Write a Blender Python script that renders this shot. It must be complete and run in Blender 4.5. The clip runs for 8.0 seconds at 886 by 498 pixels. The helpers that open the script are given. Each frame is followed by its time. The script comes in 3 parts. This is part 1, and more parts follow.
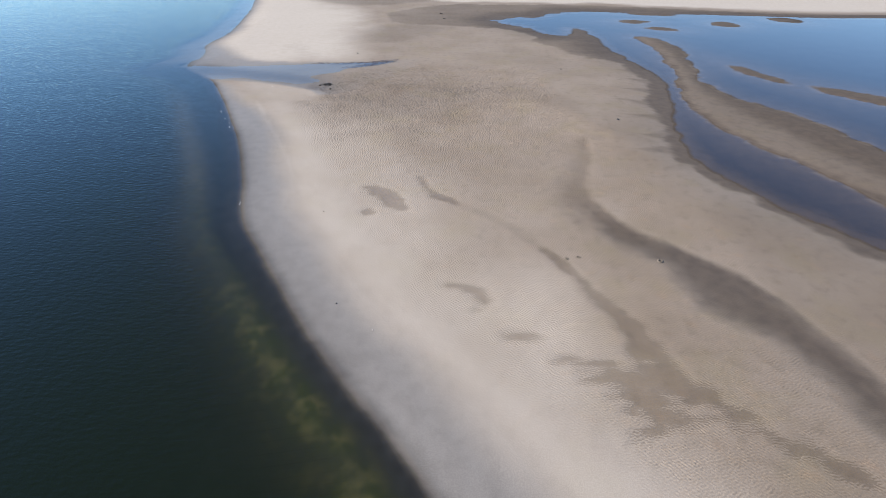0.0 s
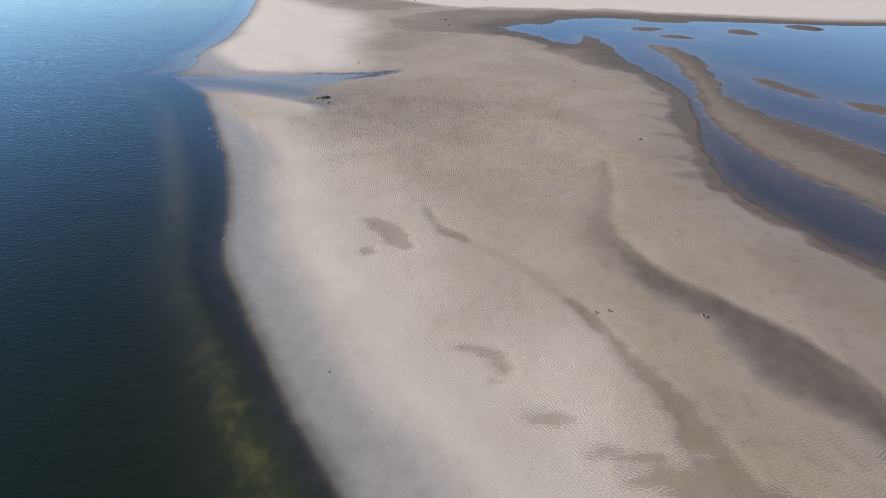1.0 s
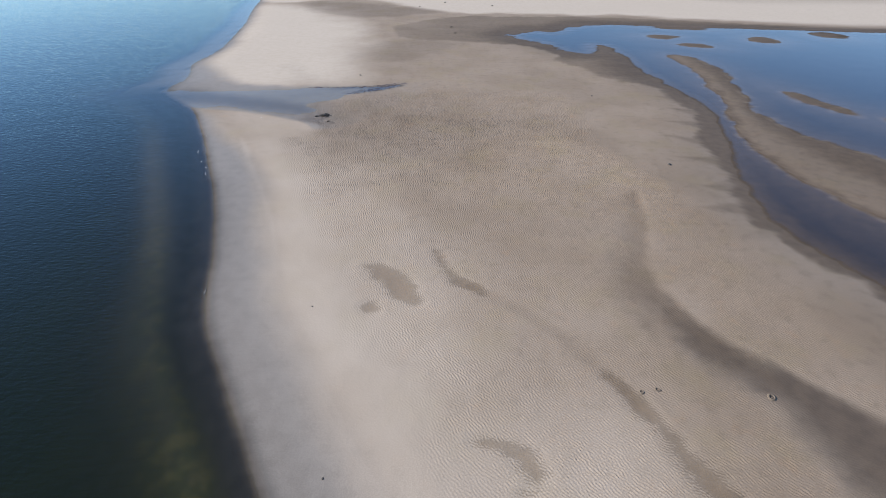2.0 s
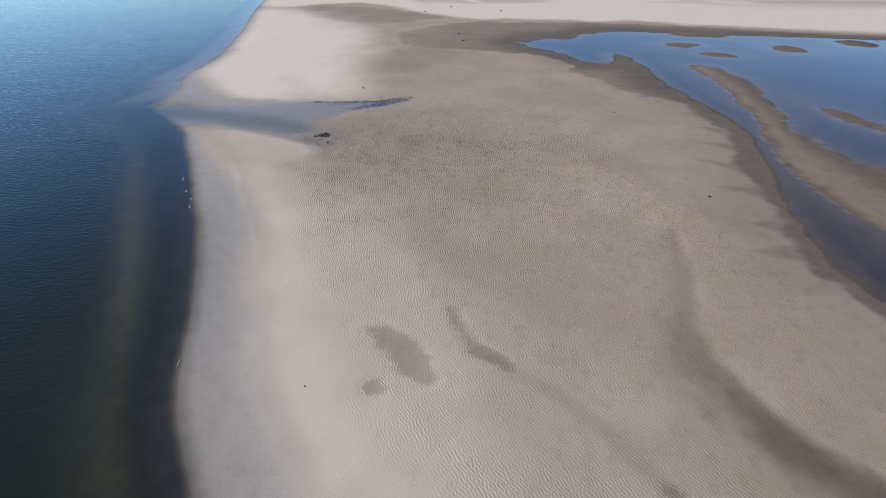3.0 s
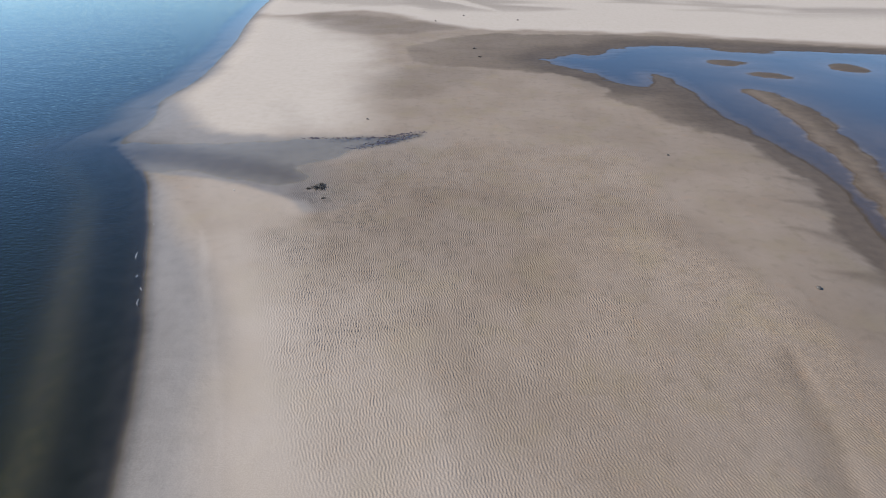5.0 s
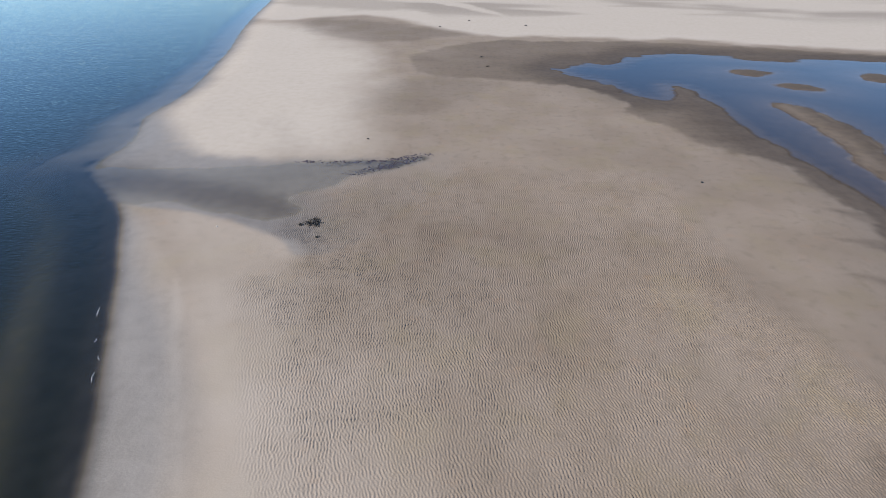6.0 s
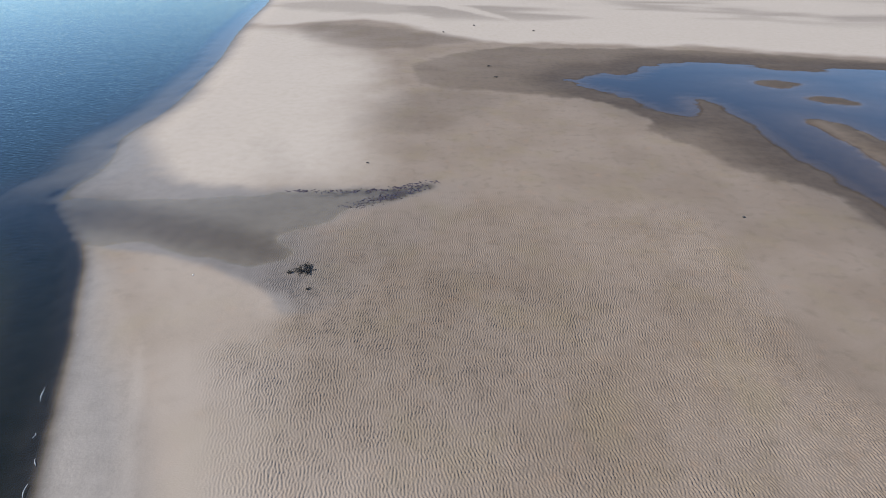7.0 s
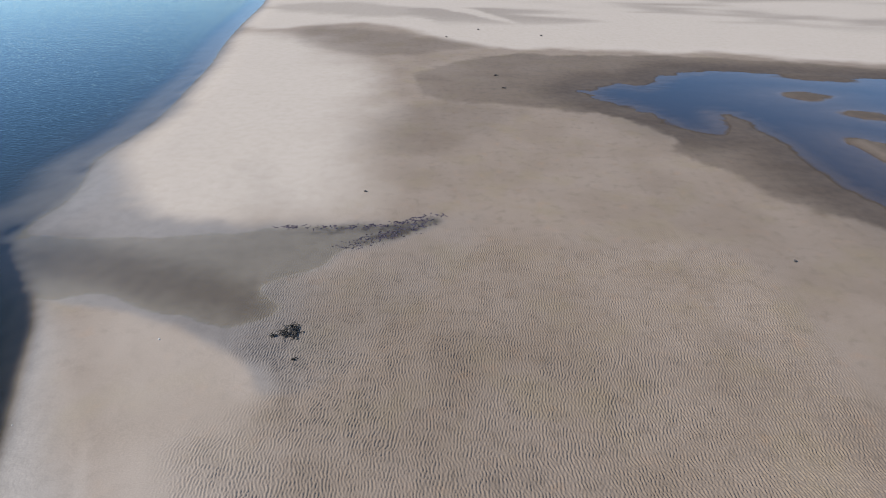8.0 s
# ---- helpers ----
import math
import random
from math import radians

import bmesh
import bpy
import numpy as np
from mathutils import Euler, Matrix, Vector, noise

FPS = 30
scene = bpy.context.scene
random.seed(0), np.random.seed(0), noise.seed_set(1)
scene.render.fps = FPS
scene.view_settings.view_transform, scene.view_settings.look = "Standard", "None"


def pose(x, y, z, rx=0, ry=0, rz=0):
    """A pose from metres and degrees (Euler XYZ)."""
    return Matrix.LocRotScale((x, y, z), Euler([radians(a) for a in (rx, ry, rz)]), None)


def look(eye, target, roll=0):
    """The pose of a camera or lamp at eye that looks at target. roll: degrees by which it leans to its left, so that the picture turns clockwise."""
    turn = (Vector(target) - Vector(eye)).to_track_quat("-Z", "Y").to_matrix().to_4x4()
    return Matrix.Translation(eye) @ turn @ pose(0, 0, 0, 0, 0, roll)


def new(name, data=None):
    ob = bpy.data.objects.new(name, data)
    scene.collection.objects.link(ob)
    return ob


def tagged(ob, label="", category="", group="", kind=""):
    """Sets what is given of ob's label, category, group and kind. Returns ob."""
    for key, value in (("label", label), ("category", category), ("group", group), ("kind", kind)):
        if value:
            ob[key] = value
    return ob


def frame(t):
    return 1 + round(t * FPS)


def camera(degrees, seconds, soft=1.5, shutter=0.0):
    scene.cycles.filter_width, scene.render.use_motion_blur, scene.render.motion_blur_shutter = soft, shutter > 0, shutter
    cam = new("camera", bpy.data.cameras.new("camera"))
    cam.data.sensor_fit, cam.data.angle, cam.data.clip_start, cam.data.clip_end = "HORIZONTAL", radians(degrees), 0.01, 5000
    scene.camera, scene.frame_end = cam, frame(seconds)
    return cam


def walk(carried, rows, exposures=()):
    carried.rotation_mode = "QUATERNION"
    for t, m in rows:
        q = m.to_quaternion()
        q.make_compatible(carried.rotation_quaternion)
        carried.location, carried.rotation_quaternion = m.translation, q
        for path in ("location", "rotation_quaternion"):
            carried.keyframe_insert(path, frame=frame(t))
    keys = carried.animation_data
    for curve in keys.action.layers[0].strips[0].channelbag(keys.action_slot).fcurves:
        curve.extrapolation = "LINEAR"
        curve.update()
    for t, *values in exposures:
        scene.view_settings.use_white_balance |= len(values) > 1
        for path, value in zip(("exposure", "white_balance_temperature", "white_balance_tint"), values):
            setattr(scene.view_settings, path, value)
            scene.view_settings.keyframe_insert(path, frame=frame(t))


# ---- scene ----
cam = camera(80.0, 8.0, 0.9)
PATH = [
    (0, (-0.121, 0.502, 16.388), (-0.09, 2.182, 15.304), 0.4),
    (0.5, (-0.321, 2.734, 16.306), (-0.291, 4.417, 15.225), 0.5),
    (1, (-0.542, 5.102, 16.285), (-0.514, 6.786, 15.207), 0.6),
    (1.5, (-0.766, 7.466, 16.333), (-0.743, 9.152, 15.258), 0.5),
    (3, (-1.707, 15.098, 16.407), (-1.697, 16.787, 15.336), 0.5),
    (3.5, (-2.059, 17.654, 16.468), (-2.051, 19.342, 15.396), 0.6),
    (4, (-2.349, 20.241, 16.497), (-2.346, 21.93, 15.426), 0.6),
    (4.5, (-2.678, 22.816, 16.553), (-2.678, 24.504, 15.481), 0.6),
    (6, (-3.513, 30.47, 16.54), (-3.523, 32.16, 15.47), 0.5),
    (6.5, (-3.84, 33.083, 16.57), (-3.85, 34.772, 15.499), 0.5),
    (7, (-4.13, 35.702, 16.607), (-4.141, 37.391, 15.535), 0.5),
    (7.5, (-4.407, 38.292, 16.656), (-4.417, 39.978, 15.581), 0.5),
    (8, (-4.702, 40.897, 16.685), (-4.711, 42.582, 15.608), 0.6),
]
walk(cam, [(t, look(eye, target, roll)) for t, eye, target, roll in PATH], [(0, 0.69), (1.5, 0.55), (4, 0.48), (8, 0.46)])


# ---- world, sun ----
SUN_DIR = Vector((-0.97, 0.20, 0.60)).normalized()
elev = math.asin(SUN_DIR.z)
world = bpy.data.worlds.new("world")
scene.world = world
world.use_nodes = True
wn = world.node_tree.nodes
sky = wn.new("ShaderNodeTexSky")
sky.sky_type = "NISHITA"
sky.sun_disc = False
sky.sun_elevation = elev
sky.sun_rotation = math.atan2(SUN_DIR.x, SUN_DIR.y)
sky.altitude = 0
sky.air_density, sky.dust_density, sky.ozone_density = 0.85, 0.0, 3.5
wn["Background"].inputs["Strength"].default_value = 0.14
world.node_tree.links.new(sky.outputs[0], wn["Background"].inputs["Color"])
lamp = bpy.data.lights.new("sun", "SUN")
lamp.energy, lamp.angle, lamp.color = 4.8, radians(0.55), (1.0, 0.915, 0.815)
sun = new("sun", lamp)
sun.matrix_world = look(SUN_DIR * 100, (0, 0, 0))

# ---- plan: control points of the outlines, in metres ----
SEA, LAGOON_Z, POOL_Z = -0.15, -0.12, -0.022
SHORE = [(34, -44), (22, -24), (13, -10), (7, 0), (3.6, 4.6), (1, 8.2), (-0.5, 10.7), (-1.8, 12.7), (-4.1, 15.7), (-6, 18.4), (-7.8, 21.3), (-9.9, 24.9),
         (-12.4, 29.3), (-14.2, 35.2), (-16.3, 41.3), (-18.2, 46.2), (-21, 52.8), (-25.2, 61.2), (-27.4, 63.6), (-29.8, 66.4),
         (-30.7, 69.6), (-30.3, 72), (-30.8, 75.2), (-32.1, 79), (-32.2, 82), (-31.9, 86), (-32.1, 91.3), (-33.3, 100), (-35, 111), (-37.4, 122), (-40.2, 138), (-44.2, 165), (-52, 200)]
INLET = [(-31, 65.6), (-28.2, 63.8), (-25.6, 62), (-22.5, 62.5), (-19.5, 61.3), (-16.8, 60.5), (-14.5, 60.2), (-13.2, 61.5), (-14.3, 63),
         (-13, 64.6), (-11.5, 65.6), (-10.5, 67), (-8, 68.1), (-5.2, 70.6), (-7.9, 70.1), (-11.4, 69.7), (-15.6, 69.3),
         (-18.2, 68.7), (-21.5, 68.3), (-25, 67.9), (-30, 68)]
INLET_WET = [(-31, 66), (-25, 62), (-20, 60.9), (-16.5, 59.4), (-13.5, 57.6), (-11.7, 55.8), (-9, 57), (-7.5, 60), (-5, 63.5),
             (-3.5, 67), (-2.5, 71.5), (-8, 70.6), (-16, 70), (-22, 70.5), (-26, 73), (-30.5, 76)]
TONGUE = [(-29.8, 66.4), (-25.4, 67), (-22, 65.9), (-19.9, 65.2), (-15.6, 63.4), (-14, 62.1), (-13.9, 60.8), (-16.1, 61), (-19.5, 62), (-23.3, 63.4), (-27.4, 64.2)]
LAGOON = [(10.1, 99.2), (12, 96.6), (14.6, 93.5), (16.4, 89.4), (18, 87.6), (20.4, 86.8), (22, 89.8), (22.9, 92.6), (24.3, 88.8),
          (24.5, 83), (24.2, 78.4), (24.9, 73.6), (25.7, 67.1), (26.2, 62), (24.4, 55), (22.6, 49.5), (21.4, 45.5), (20.6, 41.3),
          (20.4, 38.4), (21, 36.4), (21.7, 33.8), (22.6, 31.2), (24, 28.8), (26, 25.6), (31, 20), (42, 14), (60, 10), (140, 10), (140, 101),
          (82, 103), (56, 106.4), (46, 107.6), (42.5, 106), (36.4, 109), (28, 110), (21.4, 107.2), (18.2, 103.2), (14.9, 103.6), (12.2, 102.5)]
BAR = [(31, 86), (33.8, 84.8), (34.4, 78.2), (32.9, 71.5), (31.9, 65.8), (30.4, 63), (30.4, 59.7), (31.2, 55), (34.3, 50),
       (35.8, 43.9), (36.6, 40), (38, 33), (40, 26), (32, 27), (30.3, 31.8), (29.6, 34.7), (28.9, 36.8), (28, 39), (26.8, 42), (26, 45.3), (25.5, 48.6),
       (25.5, 51.7), (26.5, 56.4), (28, 62), (29.6, 65.8), (29.9, 70.6), (31.2, 78.2)]
BAR_SPINE = [(26, 37), (32, 34), (40, 32), (50, 29.6), (58, 29), (66, 30.8), (77, 32.6), (90, 33)]
ISLANDS = [(34.9, 99.3, 2.0, 1.4, 0), (37.5, 93.0, 2.0, 1.3, -20), (50.0, 97.2, 2.2, 2.2, -40), (63.0, 101.5, 2.6, 2.4, -60),
           (38.6, 64.7, 3.2, 0.8, -72), (46, 54.5, 5, 1.5, -50), (40.6, 107.2, 3.4, 1.2, -12)]
MUD = [(-8.2, 101), (-8.8, 106), (-4.1, 112.6), (3.8, 118), (11.6, 117.6), (27.4, 117.4), (41.6, 114.6), (60, 109.8), (82, 106), (140, 103), (140, 98),
       (60, 100), (26, 100), (25.4, 84), (25.4, 76), (26.3, 66), (22.6, 70), (19, 73.6), (17, 78), (14.6, 82.6), (15.4, 86.6),
       (12.4, 91.4), (7.2, 93), (1.6, 94.7), (-4.2, 95.6), (-7.4, 98)]
DAMP = [(-11.2, 81.5), (-11.6, 87), (-8, 93.5), (-4.2, 96), (2.5, 93), (-1, 88), (-4.5, 83.5), (-8, 80)]
STREAK = [(-30, 131), (-27.4, 137.5), (-18.4, 135.5), (-11.4, 131), (-5.9, 127), (0, 122.5), (-6.5, 119.5), (-12, 117.5), (-20, 119), (-27, 126)]
STREAK_FAR = [(-40, 160), (-26, 166), (-12, 158), (-6, 150), (-16, 147), (-30, 150)]
DRY = [(-28, 75.5), (-25, 72), (-21, 70.6), (-15, 71.6), (-12.8, 75), (-13.5, 83), (-14.6, 91), (-16.5, 105), (-21, 114), (-28, 126), (-36, 128), (-34, 112), (-31.8, 98), (-30.4, 88), (-29.6, 80)]
FAR_DRY = [(-40, 138), (-20, 141), (-8, 131), (3, 121.5), (12, 120.3), (28, 120.3), (42, 117.5), (60, 112.5), (82, 109), (140, 106), (140, 200), (-50, 200)]
WHITE = [[(-20, 141.5), (-12, 139.2), (-5, 130.5), (1, 125), (-3, 133), (-8, 141.5), (-13, 146), (-20, 146)], [(-7, 160), (-1.8, 153.7), (7, 142), (5, 148), (0, 157)],
         [(-12.5, 146), (-10, 143.6), (-7.6, 143.8), (-9.6, 146.6)]]
HOLLOW = [(12.9, 42.7), (12.5, 40.5), (12.1, 38.3), (11.5, 36.4), (11, 35.3), (10.7, 34.2), (10.6, 33), (10.7, 31.8), (11, 30.6), (11.5, 29.2), (12.4, 27.6), (13.9, 26.2), (15.2, 24.6), (16.4, 23.2), (17.4, 20.9), (17.8, 18.8),
          (18.2, 17.5), (18.5, 16.3), (18.6, 15), (19.2, 12.5), (20.2, 9), (18.4, 9), (17.8, 12.3), (17, 13.7), (16.5, 15.2), (16, 16.8), (15.4, 18.2), (14.6, 18.9), (14, 19.9), (13.5, 21.6), (12.8, 23.6), (11.9, 25.3),
          (10.9, 27.1), (10.1, 28.4), (9.6, 29.5), (9.2, 30.7), (8.9, 32), (9.3, 34.5), (10.7, 37.7), (12.1, 42)]
# its steeper eastern edge: y, x
HOLLOW_EAST = [(9, 20.2), (12.5, 19.2), (15, 18.7), (17.5, 18.3), (18.8, 17.9), (20.9, 17.5), (23.2, 16.5), (24.6, 15.3), (26.2, 14), (27.6, 12.5), (29.2, 11.6), (31.8, 10.8), (34.2, 10.8), (36.4, 11.6), (38.3, 12.2), (42.7, 13)]
# a shallow drain that leads from the upper pools down to the long one
DRAIN = [(0.5, 32.2), (1.4, 31.5), (2, 30.9), (3, 30.1), (3.8, 29.3), (4.4, 28.6), (5.3, 27.2), (6.1, 25.9), (7, 24.5)]
# smooth foreshore without ripple marks, seaward of this line
SMOOTH = [(40, -44), (26, -22), (17, -7), (11, 4), (8.6, 8), (6.6, 10.6), (4.7, 13.2), (2.8, 15.1), (0.6, 18.4), (-2.1, 21.7), (-3.2, 25.4), (-5.6, 28.8), (-7.3, 33),
          (-9.2, 37), (-11, 41), (-12.4, 45.3), (-14.3, 49.6), (-16, 52.2), (-16.4, 54.2), (-13.4, 55), (-12.2, 56.6), (-14, 58.2), (-17, 60), (-22, 62.4), (-26, 62)]
# the pale upper bank, whose colour gives way to the darker flat along this line
BANK = [(40, -44), (26, -22), (17, -7), (11, 4), (8.6, 8), (6.8, 10.6), (5, 13.2), (3.2, 15.2), (1.2, 18.5), (-1, 22), (-2.2, 25.6), (-4.4, 29), (-6, 33), (-7.6, 37), (-9.2, 41),
        (-10.2, 45.3), (-11, 50), (-11.4, 54), (-11.9, 56.4), (-14, 58.3), (-17, 60), (-22, 62.4), (-26, 62)]
POOLS = [
    # the long pool with its trail and fingers, then the small ones
    [(6.1, 25.9), (7.1, 24.6), (7.7, 23.2), (8.2, 22.2), (8.9, 20.6), (9.2, 19.9), (9.6, 19.1), (9.7, 18.3), (10, 17.8), (10.1, 17.1), (10.3, 16.7), (10.4, 16.1), (10.6, 15.7), (11.2, 15.3), (11.2, 14.6), (11.6, 14.3),
     (12.1, 14), (12.5, 13.7), (12.7, 13.2), (13, 12.9), (13.7, 12.7), (14, 12.3), (14.4, 11.8), (14.8, 11.2), (14.2, 11.4), (13.8, 11.7), (13.4, 12.1), (12.8, 12.5), (12.4, 12.9), (12, 13.2), (11.3, 13.3), (10.9, 13.6),
     (10.1, 13.5), (9.4, 13.3), (8.8, 13.3), (8, 13), (7.2, 13), (8, 13.7), (7.4, 13.9), (7.3, 14.3), (7.8, 14.6), (6.7, 14.9), (7.1, 15.3), (7.4, 15.5), (6.6, 15.8), (5.9, 16.1), (7.3, 16.2), (8.2, 16.4), (8.7, 16.7),
     (8.4, 17.4), (8.5, 18.3), (8.5, 19.1), (8.3, 20), (7.9, 20.8), (7.5, 21.5), (7.4, 22.5), (6.5, 24.5)],
    [(5, 16.8), (5.7, 17.2), (6.5, 17.2), (7.7, 16.9), (7.3, 16.5), (6.3, 16.4), (5.6, 16.6)],
    [(-5.1, 34), (-4.2, 34.2), (-3.7, 33.8), (-3.2, 33.4), (-2.7, 33), (-2.4, 32.4), (-2.2, 31.9), (-2, 31.4), (-1.8, 30.8), (-2.4, 30.6), (-3.2, 30.8), (-3.6, 31.3), (-3.7, 31.8), (-4.1, 32.2), (-3.9, 32.5), (-4.6, 32.8), (-4.6, 33.4), (-5, 33.7)],
    [(-4.7, 30.4), (-4.3, 30.8), (-3.9, 30.2), (-4.5, 29.9)],
    [(0.3, 22.6), (1.6, 22.5), (2.4, 21.9), (2.7, 21), (2.1, 20.2), (1.7, 20.4), (2.1, 21.1), (1.4, 21.9)],
    [(3.2, 18.5), (4, 18.9), (5, 18.4), (4.2, 18.1)],
    [(-1.2, 35.7), (-0.7, 34.5), (-0.3, 33.8), (0.2, 32.9), (0.8, 32.3), (1.3, 31.6), (0.6, 31.8), (-0.1, 32.3), (-0.5, 33), (-0.9, 33.8), (-1.2, 34.8)],
]
# rippled sand that stands out of the long pool: x, y, half length, half width
ISLETS = [(9.5, 14.85, 0.65, 0.4), (10.5, 14.35, 0.6, 0.38), (10.4, 15.45, 0.35, 0.16), (9.1, 16.9, 0.35, 0.13)]


# ---- fields over the plan ----
LATTICE = np.random.RandomState(7).rand(256, 256)


def vnoise(x, y, seed=0):
    """Smooth value noise, 0 to 1, one cell per unit."""
    x, y = x + 17.3 * seed, y + 31.7 * seed
    i, j = np.floor(x).astype(int), np.floor(y).astype(int)
    u, v = x - i, y - j
    u, v = u * u * (3 - 2 * u), v * v * (3 - 2 * v)
    a, b = LATTICE[i % 256, j % 256], LATTICE[(i + 1) % 256, j % 256]
    c, d = LATTICE[i % 256, (j + 1) % 256], LATTICE[(i + 1) % 256, (j + 1) % 256]
    return a + (b - a) * u + (c - a) * v + (a - b - c + d) * u * v


def fbm(x, y, seed=0, octaves=3):
    total, weight, out = 0.0, 1.0, 0.0
    for k in range(octaves):
        out = out + weight * vnoise(x * 2 ** k, y * 2 ** k, seed + k)
        total, weight = total + weight, weight * 0.5
    return out / total


def smooth(a, b, x):
    t = np.clip((x - a) / (b - a), 0, 1)
    return t * t * (3 - 2 * t)


def curve_through(points, closed=True, steps=5):
    """A smooth line through control points (Catmull-Rom)."""
    p, n, out = np.array(points, float), len(points), []
    for i in range(n if closed else n - 1):
        a, b, c, d = (p[k % n] if closed else p[min(max(k, 0), n - 1)] for k in (i - 1, i, i + 1, i + 2))
        for s in range(steps):
            t = s / steps
            out.append(0.5 * (2 * b + (c - a) * t + (2 * a - 5 * b + 4 * c - d) * t * t + (3 * b - a - 3 * c + d) * t ** 3))
    if not closed:
        out.append(p[-1])
    return np.array(out)


def inside_by(line, x, y):
    """Signed distance to a closed line: positive inside."""
    best, odd = np.full(x.shape, 1e9), np.zeros(x.shape, bool)
    for (ax, ay), (bx, by) in zip(line, np.roll(line, -1, 0)):
        dx, dy = bx - ax, by - ay
        t = np.clip(((x - ax) * dx + (y - ay) * dy) / (dx * dx + dy * dy + 1e-12), 0, 1)
        best = np.minimum(best, (x - ax - t * dx) ** 2 + (y - ay - t * dy) ** 2)
        if by != ay:
            odd ^= ((ay > y) != (by > y)) & (x < ax + (y - ay) * dx / dy)
    return np.where(odd, 1, -1) * np.sqrt(best)


CELL, X0, Y0, NX, NY = 0.3, -60.0, -42.0, 440, 807
RX, RY = np.meshgrid(X0 + CELL * np.arange(NX), Y0 + CELL * np.arange(NY), indexing="ij")


def raster(line, reach=8.0):
    """The signed distance on the raster, held at -reach away from the outline."""
    out = np.full(RX.shape, -float(reach))
    lo, hi = line.min(0) - reach, line.max(0) + reach
    i0, i1 = np.searchsorted(RX[:, 0], (lo[0], hi[0]))
    j0, j1 = np.searchsorted(RY[0], (lo[1], hi[1]))
    out[i0:i1, j0:j1] = np.maximum(inside_by(line, RX[i0:i1, j0:j1], RY[i0:i1, j0:j1]), -reach)
    return out


def sample(field, x, y):
    fx, fy = np.clip((x - X0) / CELL, 0, NX - 1.001), np.clip((y - Y0) / CELL, 0, NY - 1.001)
    i, j = fx.astype(int), fy.astype(int)
    u, v = fx - i, fy - j
    return (field[i, j] * (1 - u) + field[i + 1, j] * u) * (1 - v) + (field[i, j + 1] * (1 - u) + field[i + 1, j + 1] * u) * v


shore_line = curve_through(SHORE, False)
FIELD = {
    "sea": raster(np.vstack([shore_line, [(-400, 200), (-400, -44)]]), 400),
    "inlet": raster(curve_through(INLET)), "inlet_wet": raster(curve_through(INLET_WET)), "tongue": raster(curve_through(TONGUE)),
    "lagoon": raster(curve_through(LAGOON), 30), "bar": raster(curve_through(BAR)),
    "mud": raster(curve_through(MUD)), "damp": raster(curve_through(DAMP)), "streak": raster(curve_through(STREAK)),
    "streak_far": raster(curve_through(STREAK_FAR)), "dry": raster(curve_through(DRY)), "far_dry": raster(curve_through(FAR_DRY)),
    "hollow": raster(curve_through(HOLLOW)),
    "bank": raster(np.vstack([curve_through(BANK, False), [(-60, 62), (-60, -44)]])),
    "smooth": raster(np.vstack([curve_through(SMOOTH, False), [(-60, 62), (-60, -44)]])),
}
pool = np.full(RX.shape, -8.0)
for outline in POOLS:
    pool = np.maximum(pool, raster(curve_through(outline)))
for cx, cy, a, b in ISLETS:
    pool = np.minimum(pool, (np.sqrt(((RX - cx) / a) ** 2 + ((RY - cy) / b) ** 2) - 1) * b)
FIELD["pool"] = pool
drain_line = curve_through(DRAIN, False)
FIELD["drain"] = raster(np.vstack([drain_line, drain_line[::-1]]))
FIELD["white"] = np.maximum.reduce([raster(curve_through(w)) for w in WHITE])
isles = FIELD["bar"].copy()
for cx, cy, a, b, turn in ISLANDS:
    c, s = math.cos(radians(turn)), math.sin(radians(turn))
    u, v = (RX - cx) * c + (RY - cy) * s, (RY - cy) * c - (RX - cx) * s
    isles = np.maximum(isles, (1 - np.sqrt((u / a) ** 2 + (v / b) ** 2)) * b)
FIELD["isles"] = np.maximum(isles, -8)

# ripple marks: northing, and the bearing across the crests, which turn from east-west in the south to north-south in the north
RIPPLE_TURN = [(13, 84), (16, 74), (20, 58), (26, 45), (33, 32), (41, 16), (49, 4), (58, -5), (67, 8)]


def ripple_bearing(x, y):
    """The bearing across the crests, in radians."""
    across = y + 7 * (vnoise(x / 5, y / 5, 21) - 0.5) - 0.12 * x
    return np.radians(np.interp(across, *zip(*RIPPLE_TURN)) + 44 * (fbm(x / 2.4, y / 2.4, 26, 2) - 0.5))


